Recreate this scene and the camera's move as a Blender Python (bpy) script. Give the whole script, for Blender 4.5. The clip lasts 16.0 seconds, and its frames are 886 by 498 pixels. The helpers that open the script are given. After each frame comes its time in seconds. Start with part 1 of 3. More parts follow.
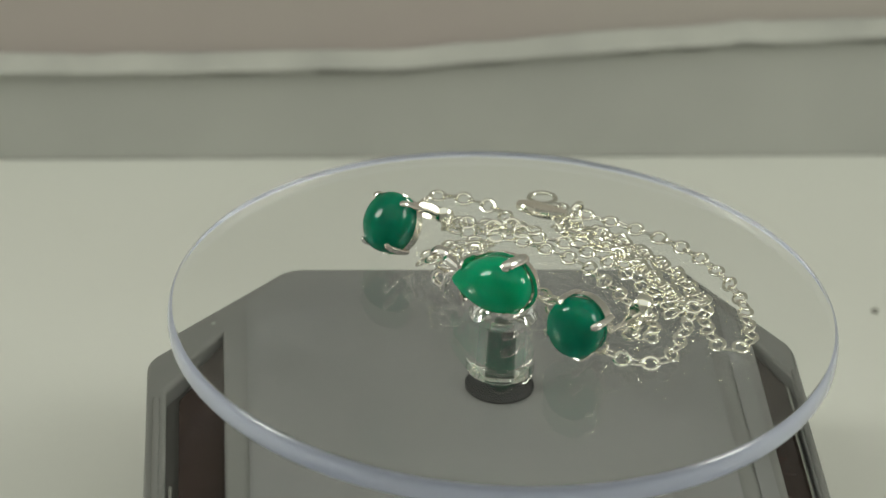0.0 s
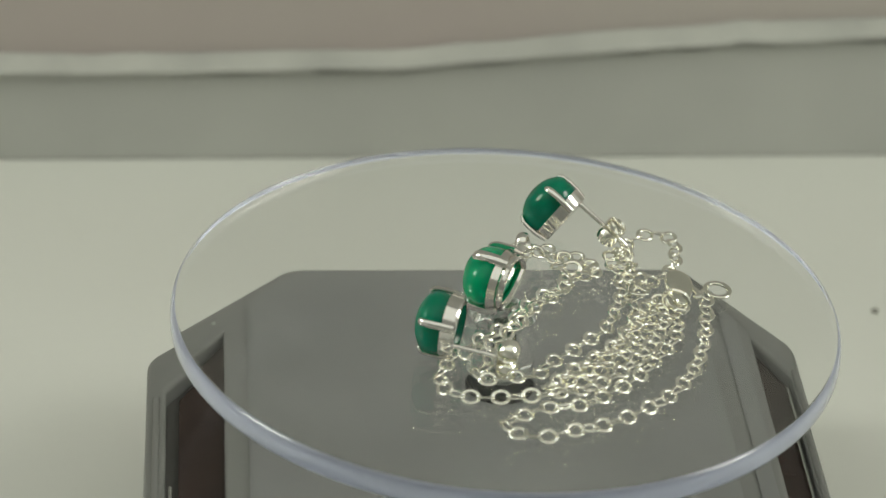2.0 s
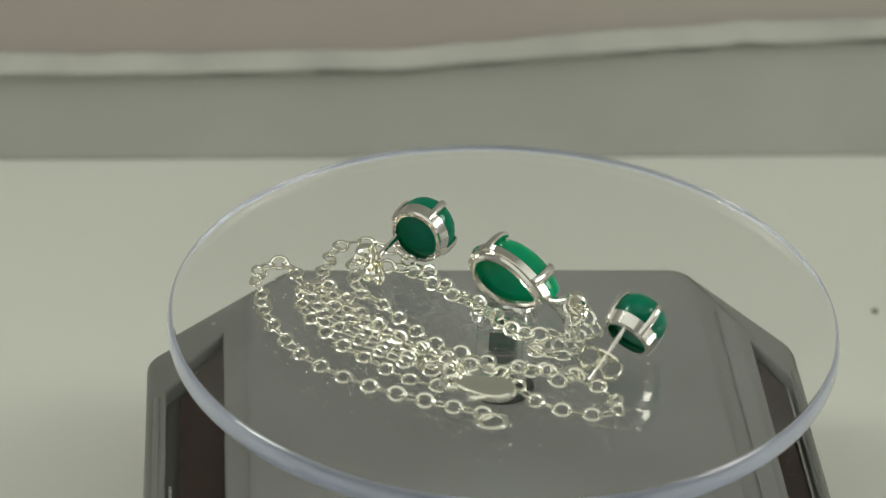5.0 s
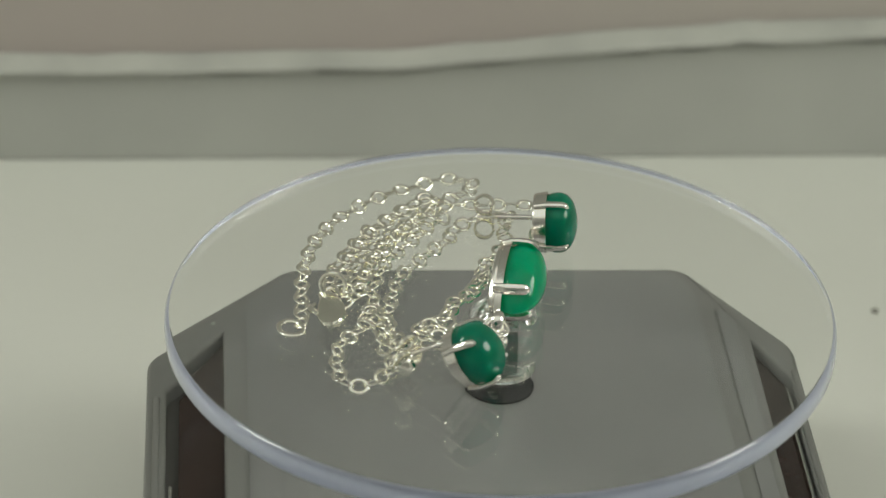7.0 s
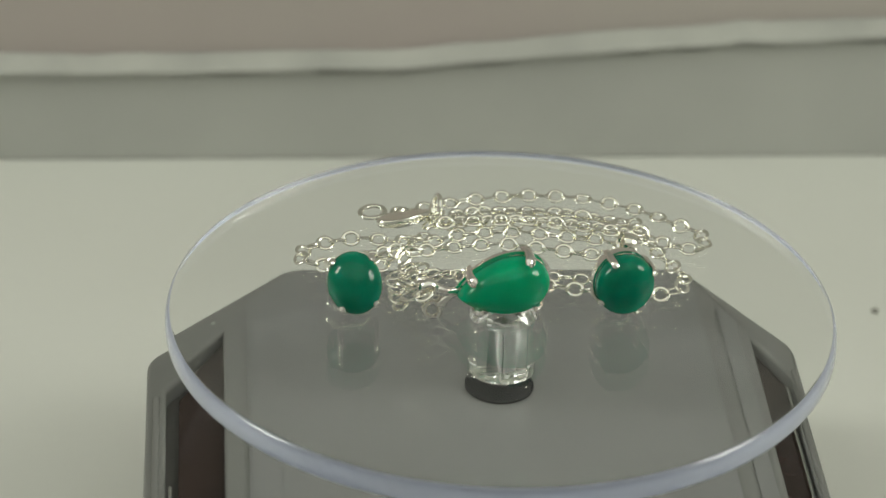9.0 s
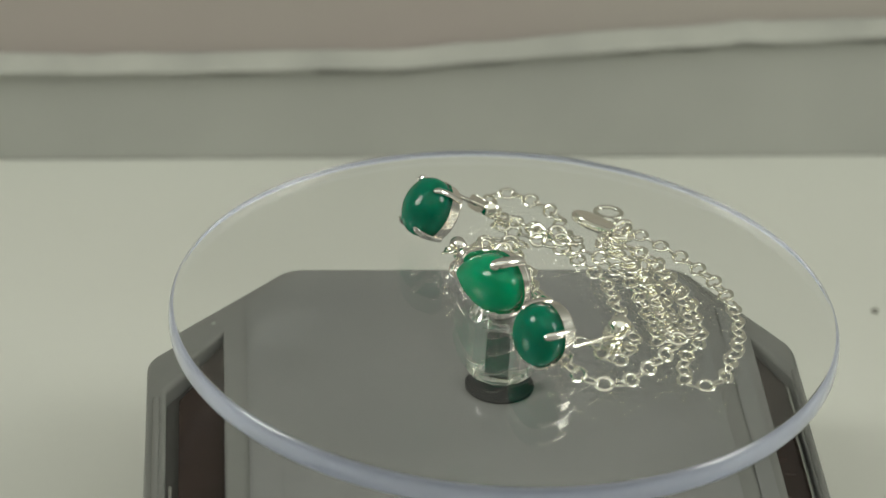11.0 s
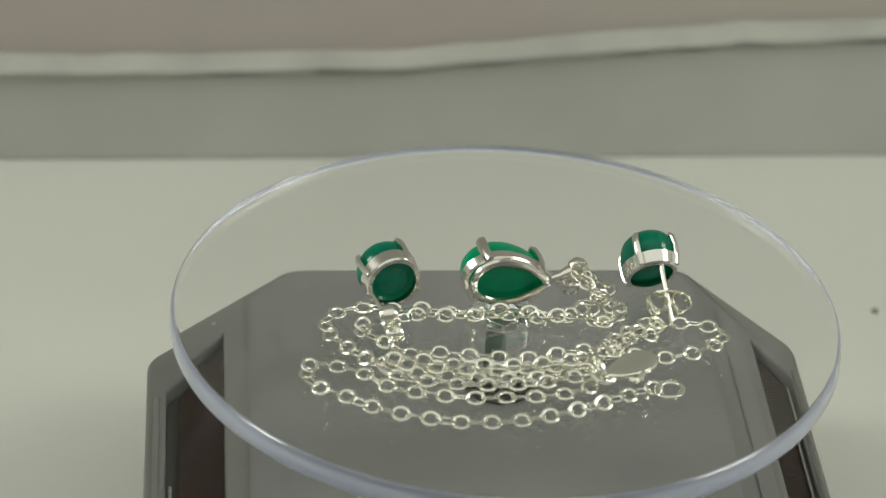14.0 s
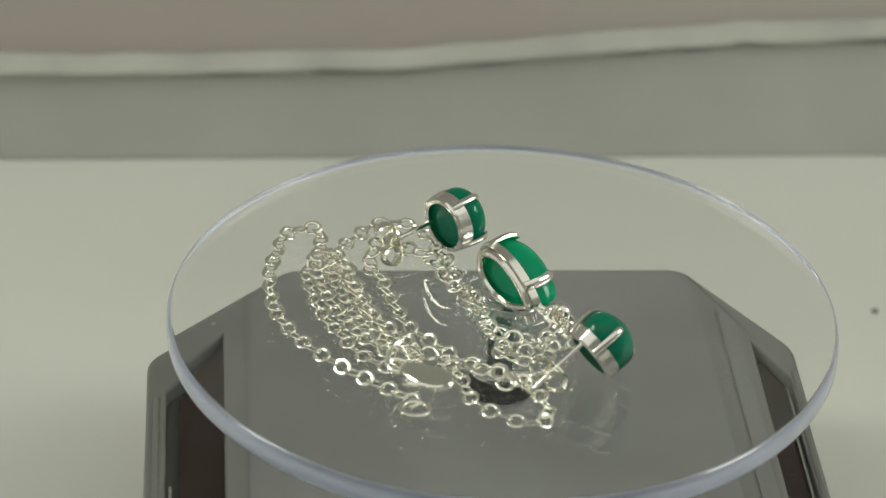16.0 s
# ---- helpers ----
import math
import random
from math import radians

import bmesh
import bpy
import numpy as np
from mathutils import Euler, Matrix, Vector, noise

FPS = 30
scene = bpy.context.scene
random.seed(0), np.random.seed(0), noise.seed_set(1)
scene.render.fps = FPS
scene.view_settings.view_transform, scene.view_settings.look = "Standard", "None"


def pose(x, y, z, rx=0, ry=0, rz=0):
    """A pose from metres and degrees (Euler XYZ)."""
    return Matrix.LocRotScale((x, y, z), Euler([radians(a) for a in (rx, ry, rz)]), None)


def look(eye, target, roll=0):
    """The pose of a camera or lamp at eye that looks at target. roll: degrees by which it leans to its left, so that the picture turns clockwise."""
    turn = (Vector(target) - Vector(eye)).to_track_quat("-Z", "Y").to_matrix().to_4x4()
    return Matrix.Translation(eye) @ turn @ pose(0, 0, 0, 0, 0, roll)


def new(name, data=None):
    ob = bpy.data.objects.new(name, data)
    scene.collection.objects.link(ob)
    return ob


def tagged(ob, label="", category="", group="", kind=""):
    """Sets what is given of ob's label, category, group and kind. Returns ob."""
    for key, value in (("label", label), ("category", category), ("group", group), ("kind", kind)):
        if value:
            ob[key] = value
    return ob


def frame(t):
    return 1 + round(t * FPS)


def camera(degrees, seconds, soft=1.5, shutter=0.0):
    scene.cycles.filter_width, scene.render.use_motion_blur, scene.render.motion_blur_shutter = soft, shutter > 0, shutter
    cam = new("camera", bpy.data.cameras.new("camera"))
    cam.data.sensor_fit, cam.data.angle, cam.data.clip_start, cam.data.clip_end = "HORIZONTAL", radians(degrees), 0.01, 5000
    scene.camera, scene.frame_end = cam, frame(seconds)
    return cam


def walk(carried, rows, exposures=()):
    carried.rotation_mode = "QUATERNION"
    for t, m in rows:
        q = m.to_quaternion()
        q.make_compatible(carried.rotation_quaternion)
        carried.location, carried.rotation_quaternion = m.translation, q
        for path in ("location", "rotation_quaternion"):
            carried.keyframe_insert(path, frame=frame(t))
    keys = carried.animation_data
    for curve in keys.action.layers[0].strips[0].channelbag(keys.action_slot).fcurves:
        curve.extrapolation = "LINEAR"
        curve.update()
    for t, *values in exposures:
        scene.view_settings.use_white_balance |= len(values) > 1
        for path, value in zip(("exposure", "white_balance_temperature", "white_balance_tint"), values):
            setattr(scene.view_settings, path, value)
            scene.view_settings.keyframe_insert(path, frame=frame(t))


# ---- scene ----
# A solar display turntable on a white table. Disc axis at x = y = 0, table top at z = 0.
MM = 0.001
DISC_Z = 0.0456          # top of the clear disc at its axis
BASE_Z = 0.0291          # top of the turntable's base
PERIOD = 10.438          # seconds for one turn, clockwise from above

cam = camera(16.035, 16.0, soft=1.4)
EYE = (0.0, -0.40567, 0.24458 + DISC_Z)
AIM = (-0.00811, -0.05979, 0.04384 + DISC_Z)
cam.data.dof.use_dof = True
cam.data.dof.focus_distance = 0.475
cam.data.dof.aperture_fstop = 21.0
walk(cam, [(0.0, look(EYE, AIM, 2.501)), (16.0, look(EYE, AIM, 2.501))], [(0.0, 0.02), (2.6, 0.03), (3.5, -0.03), (4.2, -0.05), (6.5, -0.06), (7.6, 0.0), (9.0, 0.02), (12.5, 0.02), (13.5, 0.02), (14.4, -0.05), (16.0, -0.04)])

# light goes to and fro inside the clear disc many times before it leaves its rim
scene.cycles.max_bounces, scene.cycles.transmission_bounces, scene.cycles.glossy_bounces = 28, 28, 16

# ---- light ----
world = bpy.data.worlds.new("world")
scene.world = world
world.use_nodes = True
world.node_tree.nodes["Background"].inputs["Color"].default_value = (0.80, 0.85, 0.80, 1)
world.node_tree.nodes["Background"].inputs["Strength"].default_value = 0.1


def area_lamp(name, eye, target, size, watts, colour):
    data = bpy.data.lights.new(name, "AREA")
    data.shape, data.size, data.energy, data.color = "DISK", size, watts, colour
    ob = new(name, data)
    ob.matrix_world = look(eye, target)
    return ob


LAMP_COLOUR = (0.965, 1.0, 0.895)
area_lamp("lamp_left", (-0.80, -0.02, 0.56), (0, 0, 0.03), 0.38, 5.1, LAMP_COLOUR)
area_lamp("lamp_right", (0.80, -0.08, 0.54), (0, 0, 0.03), 0.38, 3.85, LAMP_COLOUR)
# broad unseen fill under the ceiling, added to lift the overall brightness
overhead_fill = area_lamp("overhead_fill", (0.0, -0.86, 1.70), (0, -0.86, 0), 3.1, 11.6, LAMP_COLOUR)
overhead_fill.data.shape, overhead_fill.data.size_y = "RECTANGLE", 2.0


# ---- materials ----
def material(name, colour, rough=0.5, metal=0.0, **more):
    m = bpy.data.materials.new(name)
    m.use_nodes = True
    b = m.node_tree.nodes["Principled BSDF"]
    b.inputs["Base Color"].default_value = (*colour, 1)
    b.inputs["Roughness"].default_value = rough
    b.inputs["Metallic"].default_value = metal
    for key, value in more.items():
        b.inputs[key.replace("_", " ")].default_value = value
    return m


def varied(m, low, high, scale, fine=0.0, rough=None, bump=0.0, bump_scale=400.0):
    """Two scales of noise over the base colour, and over the roughness or the relief where asked."""
    t = m.node_tree
    b = t.nodes["Principled BSDF"]
    where = t.nodes.new("ShaderNodeTexCoord")
    big = t.nodes.new("ShaderNodeTexNoise")
    big.inputs["Scale"].default_value, big.inputs["Detail"].default_value = scale, 6
    t.links.new(where.outputs["Object"], big.inputs["Vector"])
    ramp = t.nodes.new("ShaderNodeValToRGB")
    ramp.color_ramp.elements[0].position, ramp.color_ramp.elements[0].color = 0.32, (*low, 1)
    ramp.color_ramp.elements[1].position, ramp.color_ramp.elements[1].color = 0.68, (*high, 1)
    t.links.new(big.outputs["Fac"], ramp.inputs["Fac"])
    t.links.new(ramp.outputs["Color"], b.inputs["Base Color"])
    small = t.nodes.new("ShaderNodeTexNoise")
    small.inputs["Scale"].default_value, small.inputs["Detail"].default_value = bump_scale, 4
    t.links.new(where.outputs["Object"], small.inputs["Vector"])
    if rough:
        spread = t.nodes.new("ShaderNodeMapRange")
        spread.inputs["To Min"].default_value, spread.inputs["To Max"].default_value = rough
        t.links.new(small.outputs["Fac"], spread.inputs["Value"])
        t.links.new(spread.outputs["Result"], b.inputs["Roughness"])
    if bump:
        relief = t.nodes.new("ShaderNodeBump")
        relief.inputs["Strength"].default_value, relief.inputs["Distance"].default_value = bump, 0.0005
        t.links.new(small.outputs["Fac"], relief.inputs["Height"])
        t.links.new(relief.outputs["Normal"], b.inputs["Normal"])
    return m


TABLE_WHITE = varied(material("white_laminate", (0.7, 0.7, 0.64), 0.45), (0.565, 0.565, 0.52), (0.605, 0.605, 0.56), 9.0, rough=(0.4, 0.55), bump=0.05)
BOARD_GREY = varied(material("grey_board", (0.36, 0.36, 0.33), 0.8), (0.44, 0.442, 0.415), (0.485, 0.487, 0.455), 30.0, bump=0.2)
BOARD_EDGE = varied(material("pale_board_edge", (0.6, 0.6, 0.54), 0.8), (0.34, 0.34, 0.315), (0.42, 0.42, 0.385), 60.0, bump=0.3)
WALL_PINK = varied(material("pinkish_wall", (0.36, 0.31, 0.29), 0.8), (0.475, 0.395, 0.38), (0.49, 0.455, 0.415), 5.0, bump=0.2)
ROOM_PAINT = varied(material("room_paint", (0.6, 0.6, 0.56), 0.8), (0.76, 0.76, 0.73), (0.82, 0.82, 0.79), 2.0)
# the upper wall is out of view; its dark tone weakens the disc reflections
UPPER_WALL = varied(material("unseen_wall_dark", (0.25, 0.25, 0.24), 0.8), (0.33, 0.325, 0.305), (0.38, 0.375, 0.35), 2.0)
# south wall behind the camera, greyed to add contrast to the silver
SOUTH_WALL = varied(material("unseen_wall_grey", (0.5, 0.5, 0.48), 0.8), (0.50, 0.50, 0.48), (0.56, 0.56, 0.54), 2.0)
FLOOR_GREY = varied(material("grey_floor", (0.2, 0.19, 0.18), 0.6), (0.18, 0.17, 0.16), (0.24, 0.23, 0.21), 3.0)
SILVER_PLASTIC = varied(material("silver_plastic", (0.2, 0.2, 0.19), 0.3, 0.35), (0.185, 0.185, 0.176), (0.205, 0.205, 0.195), 40.0, rough=(0.2, 0.3))
PANEL_GREY = varied(material("smooth_grey_plastic", (0.13, 0.13, 0.125), 0.22, 0.08, Specular_IOR_Level=0.4), (0.155, 0.155, 0.151), (0.172, 0.172, 0.167), 30.0, rough=(0.18, 0.22))
SOLAR = varied(material("solar_cell", (0.03, 0.02, 0.018), 0.2, Specular_IOR_Level=0.35), (0.020, 0.012, 0.010), (0.030, 0.019, 0.016), 120.0, rough=(0.12, 0.25))
CHROME = material("bright_chrome", (0.6, 0.6, 0.58), 0.12, 1.0)
AIR = bpy.data.materials.new("air_in_acrylic")      # seen out of acrylic, so its index is 1 / 1.49
AIR.use_nodes = True
AIR.node_tree.nodes.remove(AIR.node_tree.nodes["Principled BSDF"])
air_glass = AIR.node_tree.nodes.new("ShaderNodeBsdfGlass")
air_glass.inputs["IOR"].default_value, air_glass.inputs["Roughness"].default_value = 1 / 1.49, 0.0
AIR.node_tree.links.new(air_glass.outputs["BSDF"], AIR.node_tree.nodes["Material Output"].inputs["Surface"])
SHAFT_GREY = material("dark_shaft_metal", (0.20, 0.225, 0.22), 0.25, 1.0)
HUB_BLACK = material("black_hub", (0.004, 0.004, 0.006), 0.5, Specular_IOR_Level=0.08)
SILVER = varied(material("polished_silver", (0.9, 0.88, 0.83), 0.1, 1.0), (0.89, 0.875, 0.785), (0.97, 0.955, 0.88), 300.0, rough=(0.08, 0.18), bump_scale=900.0)
SETTING_SILVER = varied(material("bright_white_silver", (0.72, 0.70, 0.66), 0.06, 1.0), (0.82, 0.795, 0.755), (0.92, 0.895, 0.855), 220.0, rough=(0.10, 0.20), bump_scale=900.0)
GREEN_STONE = varied(material("green_chalcedony", (0.0, 0.17, 0.085), 0.12, Specular_IOR_Level=0.28, Subsurface_Weight=0.95, Subsurface_Scale=0.014, Subsurface_Radius=(0.1, 0.9, 0.6)),
                     (0.0, 0.114, 0.070), (0.0, 0.150, 0.091), 260.0, rough=(0.03, 0.07), bump_scale=700.0)
PALE_STONE = varied(material("pale_green_chalcedony", (0.0, 0.25, 0.11), 0.12, Specular_IOR_Level=0.28, Subsurface_Weight=0.95, Subsurface_Scale=0.014, Subsurface_Radius=(0.1, 0.9, 0.6)),
                    (0.0, 0.205, 0.101), (0.0, 0.270, 0.133), 220.0, rough=(0.03, 0.07), bump_scale=700.0)
ACRYLIC = material("clear_acrylic", (0.985, 0.99, 0.985), 0.0, Transmission_Weight=1.0, IOR=1.49)
# milky lavender colour stands for the light trapped in the clear edge
ACRYLIC_RIM = material("rim_light_tint", (0.48, 0.515, 0.66), 0.28, Transmission_Weight=0.6, Coat_Weight=1.0, Coat_Roughness=0.06, IOR=1.49)
DUST = material("dust_speck", (0.16, 0.15, 0.13), 0.9)
# paler than the crumb, so the specks also stand for tiny chain reflections
DUST_AND_GLINTS = material("dust_and_glints", (0.24, 0.235, 0.22), 0.9)
RECESS = material("dark_recess", (0.075, 0.072, 0.066), 0.35)


# ---- building ----
def part(name, bm, mat, parent=None, label="", smooth=True):
    """Links a bmesh as one mesh object, under parent where one is given."""
    me = bpy.data.meshes.new(name)
    bmesh.ops.recalc_face_normals(bm, faces=bm.faces)
    bm.to_mesh(me)
    bm.free()
    for m in mat if isinstance(mat, (list, tuple)) else [mat]:
        me.materials.append(m)
    if smooth:
        me.set_sharp_from_angle(angle=radians(38))
        me.polygons.foreach_set("use_smooth", [len(p.vertices) < 9 for p in me.polygons])
    ob = new(name, me)
    ob.parent = parent
    return tagged(ob, label)


def empty(name):
    ob = new(name)
    ob.empty_display_size = 0.005
    return ob


def shell(loops, cap_start=True, cap_end=True, closed=True):
    """Skin over loops of points with the same count."""
    bm = bmesh.new()
    rings = [[bm.verts.new(p) for p in loop] for loop in loops]
    n = len(rings[0])
    for a, b in zip(rings, rings[1:]):
        for i in range(n if closed else n - 1):
            bm.faces.new((a[i], a[(i + 1) % n], b[(i + 1) % n], b[i]))
    if cap_start:
        bm.faces.new(rings[0][::-1])
    if cap_end:
        bm.faces.new(rings[-1])
    return bm


def lathe(profile, steps):
    """Profile of (radius, height) turned about z; its ends at radius 0 become flat caps."""
    loops = []
    for r, z in profile:
        if r:
            loops.append([(r * math.cos(2 * math.pi * i / steps), r * math.sin(2 * math.pi * i / steps), z) for i in range(steps)])
    return shell(loops)


def tube(points, radii, sides=8, flat=1.0, up=(0, 0, 1)):
    """A rod along points; radii one per point; flat squeezes it along its second axis."""
    loops = []
    pts = [Vector(p) for p in points]
    for i, p in enumerate(pts):
        d = (pts[min(i + 1, len(pts) - 1)] - pts[max(i - 1, 0)]).normalized()
        a = d.cross(Vector(up))
        a = a.normalized() if a.length > 1e-4 else d.orthogonal().normalized()
        b = a.cross(d)
        loops.append([p + a * radii[i] * math.cos(2 * math.pi * k / sides) + b * radii[i] * flat * math.sin(2 * math.pi * k / sides) for k in range(sides)])
    return shell(loops)


def ring(major, minor, width=None, steps=24, sides=8, stretch=1.0):
    """A closed band in the xy plane: minor is half its height, width half its breadth."""
    width = width or minor
    loops = []
    for i in range(steps):
        a = 2 * math.pi * i / steps
        c, s = math.cos(a), math.sin(a)
        loops.append([((major + width * math.cos(2 * math.pi * k / sides)) * c * stretch, (major + width * math.cos(2 * math.pi * k / sides)) * s,
                       minor * math.sin(2 * math.pi * k / sides)) for k in range(sides)])
    bm = bmesh.new()
    rings = [[bm.verts.new(p) for p in loop] for loop in loops]
    for i in range(steps):
        a, b = rings[i], rings[(i + 1) % steps]
        for k in range(sides):
            bm.faces.new((a[k], b[k], b[(k + 1) % sides], a[(k + 1) % sides]))
    return bm


def slab(corners, z0, z1, bevel=0.0):
    bm = shell([[(x, y, z0) for x, y in corners], [(x, y, z1) for x, y in corners]])
    if bevel:
        bmesh.ops.bevel(bm, geom=bm.edges[:], offset=bevel, segments=2, affect="EDGES", profile=0.6)
    return bm


def turned(points, degrees, dx=0.0, dy=0.0):
    c, s = math.cos(radians(degrees)), math.sin(radians(degrees))
    return [(x * c - y * s + dx, x * s + y * c + dy) for x, y in points]


def fillet(points, radius, steps=5):
    """Rounds the corners of a polygon."""
    out = []
    for i, p in enumerate(points):
        p, a, b = Vector(p), Vector(points[i - 1]), Vector(points[(i + 1) % len(points)])
        a, b = p + (a - p).normalized() * radius, p + (b - p).normalized() * radius
        for k in range(steps + 1):
            t = k / steps
            out.append(tuple(a * (1 - t) ** 2 + p * 2 * t * (1 - t) + b * t * t))
    return out


# ---- room ----
YAW = 7.2                 # the table and the wall stand at this angle
BACK = 0.1313             # the table's back edge, along its own depth


def room():
    box = lambda x0, x1, y0, y1: turned([(x0, y0), (x1, y0), (x1, y1), (x0, y1)], YAW)
    tagged(part("floor", slab(box(-1.6, 1.6, -2.0, BACK + 0.10), -0.78, -0.75), FLOOR_GREY), "plain grey floor under the table", "floor", kind="structure")
    tagged(part("ceiling", slab(box(-1.6, 1.6, -2.0, BACK + 0.10), 1.75, 1.80), ROOM_PAINT), "plain pale ceiling", "ceiling", kind="structure")
    tagged(part("wall_north", slab(box(-1.6, 1.6, BACK + 0.0037, BACK + 0.10), -0.75, 0.08), WALL_PINK), "matt pinkish grey wall behind the table", "wall", kind="structure")
    tagged(part("wall_north_upper", slab(box(-1.6, 1.6, BACK + 0.0037, BACK + 0.10), 0.08, 1.75), UPPER_WALL), "unseen upper wall, darkened to weaken reflections in the disc", "wall", kind="structure")
    tagged(part("wall_south", slab(box(-1.6, 1.6, -2.0, -1.95), -0.75, 1.75), SOUTH_WALL), "unseen wall, greyed so that the silver mirrors something darker", "wall", kind="structure")
    tagged(part("wall_west", slab(box(-1.65, -1.6, -1.95, BACK), -0.75, 1.75), ROOM_PAINT), "plain pale wall", "wall", kind="structure")
    tagged(part("wall_east", slab(box(1.6, 1.65, -1.95, BACK), -0.75, 1.75), ROOM_PAINT), "plain pale wall", "wall", kind="structure")


def table():
    t = empty("table")
    tagged(t, "white laminate table with a smooth matt top", "table")
    top = [(-0.75, -0.62), (0.75, -0.62), (0.75, BACK), (-0.75, BACK)]
    part("tabletop", slab(turned(top, YAW), -0.03, 0.0, 0.0015), TABLE_WHITE, t)
    for x in (-0.69, 0.69):
        for y in (-0.56, BACK - 0.06):
            leg = turned([(x - 0.025, y - 0.025), (x + 0.025, y - 0.025), (x + 0.025, y + 0.025), (x - 0.025, y + 0.025)], YAW)
            part("leg", slab(leg, -0.75, -0.031, 0.002), TABLE_WHITE, t)


def upstand():
    """A low grey board on the table along the wall, with an uneven pale top edge."""
    u = empty("upstand_board")
    tagged(u, "low grey board with an uneven pale top edge along the wall", "board")
    n = 160
    top, lip, gaps = [], [], []
    for i in range(n + 1):
        x = -0.4 + 0.8 * i / n
        rise = 0.0187 + 0.0076 / (1 + math.exp(-(x - 0.032) * 54)) + 0.0009 * noise.noise((x * 22, 1, 0)) + 0.0006 * noise.noise((x * 75, 5, 0)) + 0.0003 * noise.noise((x * 210, 2, 0))
        top.append((x, rise))
        gaps.append(0.0012 * min(1.0, max(0.0, (x + 0.066) * 40)) * (0.85 + 0.9 * noise.noise((x * 60, 4, 0)) + 0.5 * noise.noise((x * 170, 7, 0))))
        lip.append(0.0026 + 0.0022 * noise.noise((x * 40, 9, 0)) + 0.0012 * noise.noise((x * 120, 3, 0)) + 0.0010 * max(0, x * 12))
    loops = []
    for (x, z), gap in zip(top, gaps):
        loops.append([(*turned([(x, y)], YAW)[0], h) for y, h in ((BACK - 0.0006, 0.0), (BACK - 0.0006, z - gap), (BACK + 0.002, z - gap), (BACK + 0.0032, z - gap), (BACK + 0.0032, 0.0))])
    part("board", shell(loops), BOARD_GREY, u)
    loops = []
    for (x, z), k in zip(top, lip):
        h = z + 0.0003
        loops.append([(*turned([(x, y)], YAW)[0], q) for y, q in ((BACK - 0.0022, h - 0.0002), (BACK - 0.0024 + k * 0.1, h + 0.0003), (BACK - 0.0016, h + 0.0006), (BACK + 0.0034, h + 0.0010 + k * 0.22), (BACK + 0.0034, h))])
    part("edge_strip", shell(loops), BOARD_EDGE, u, "pale crinkled edge strip")


# ---- turntable ----
BASE_YAW = 6.4


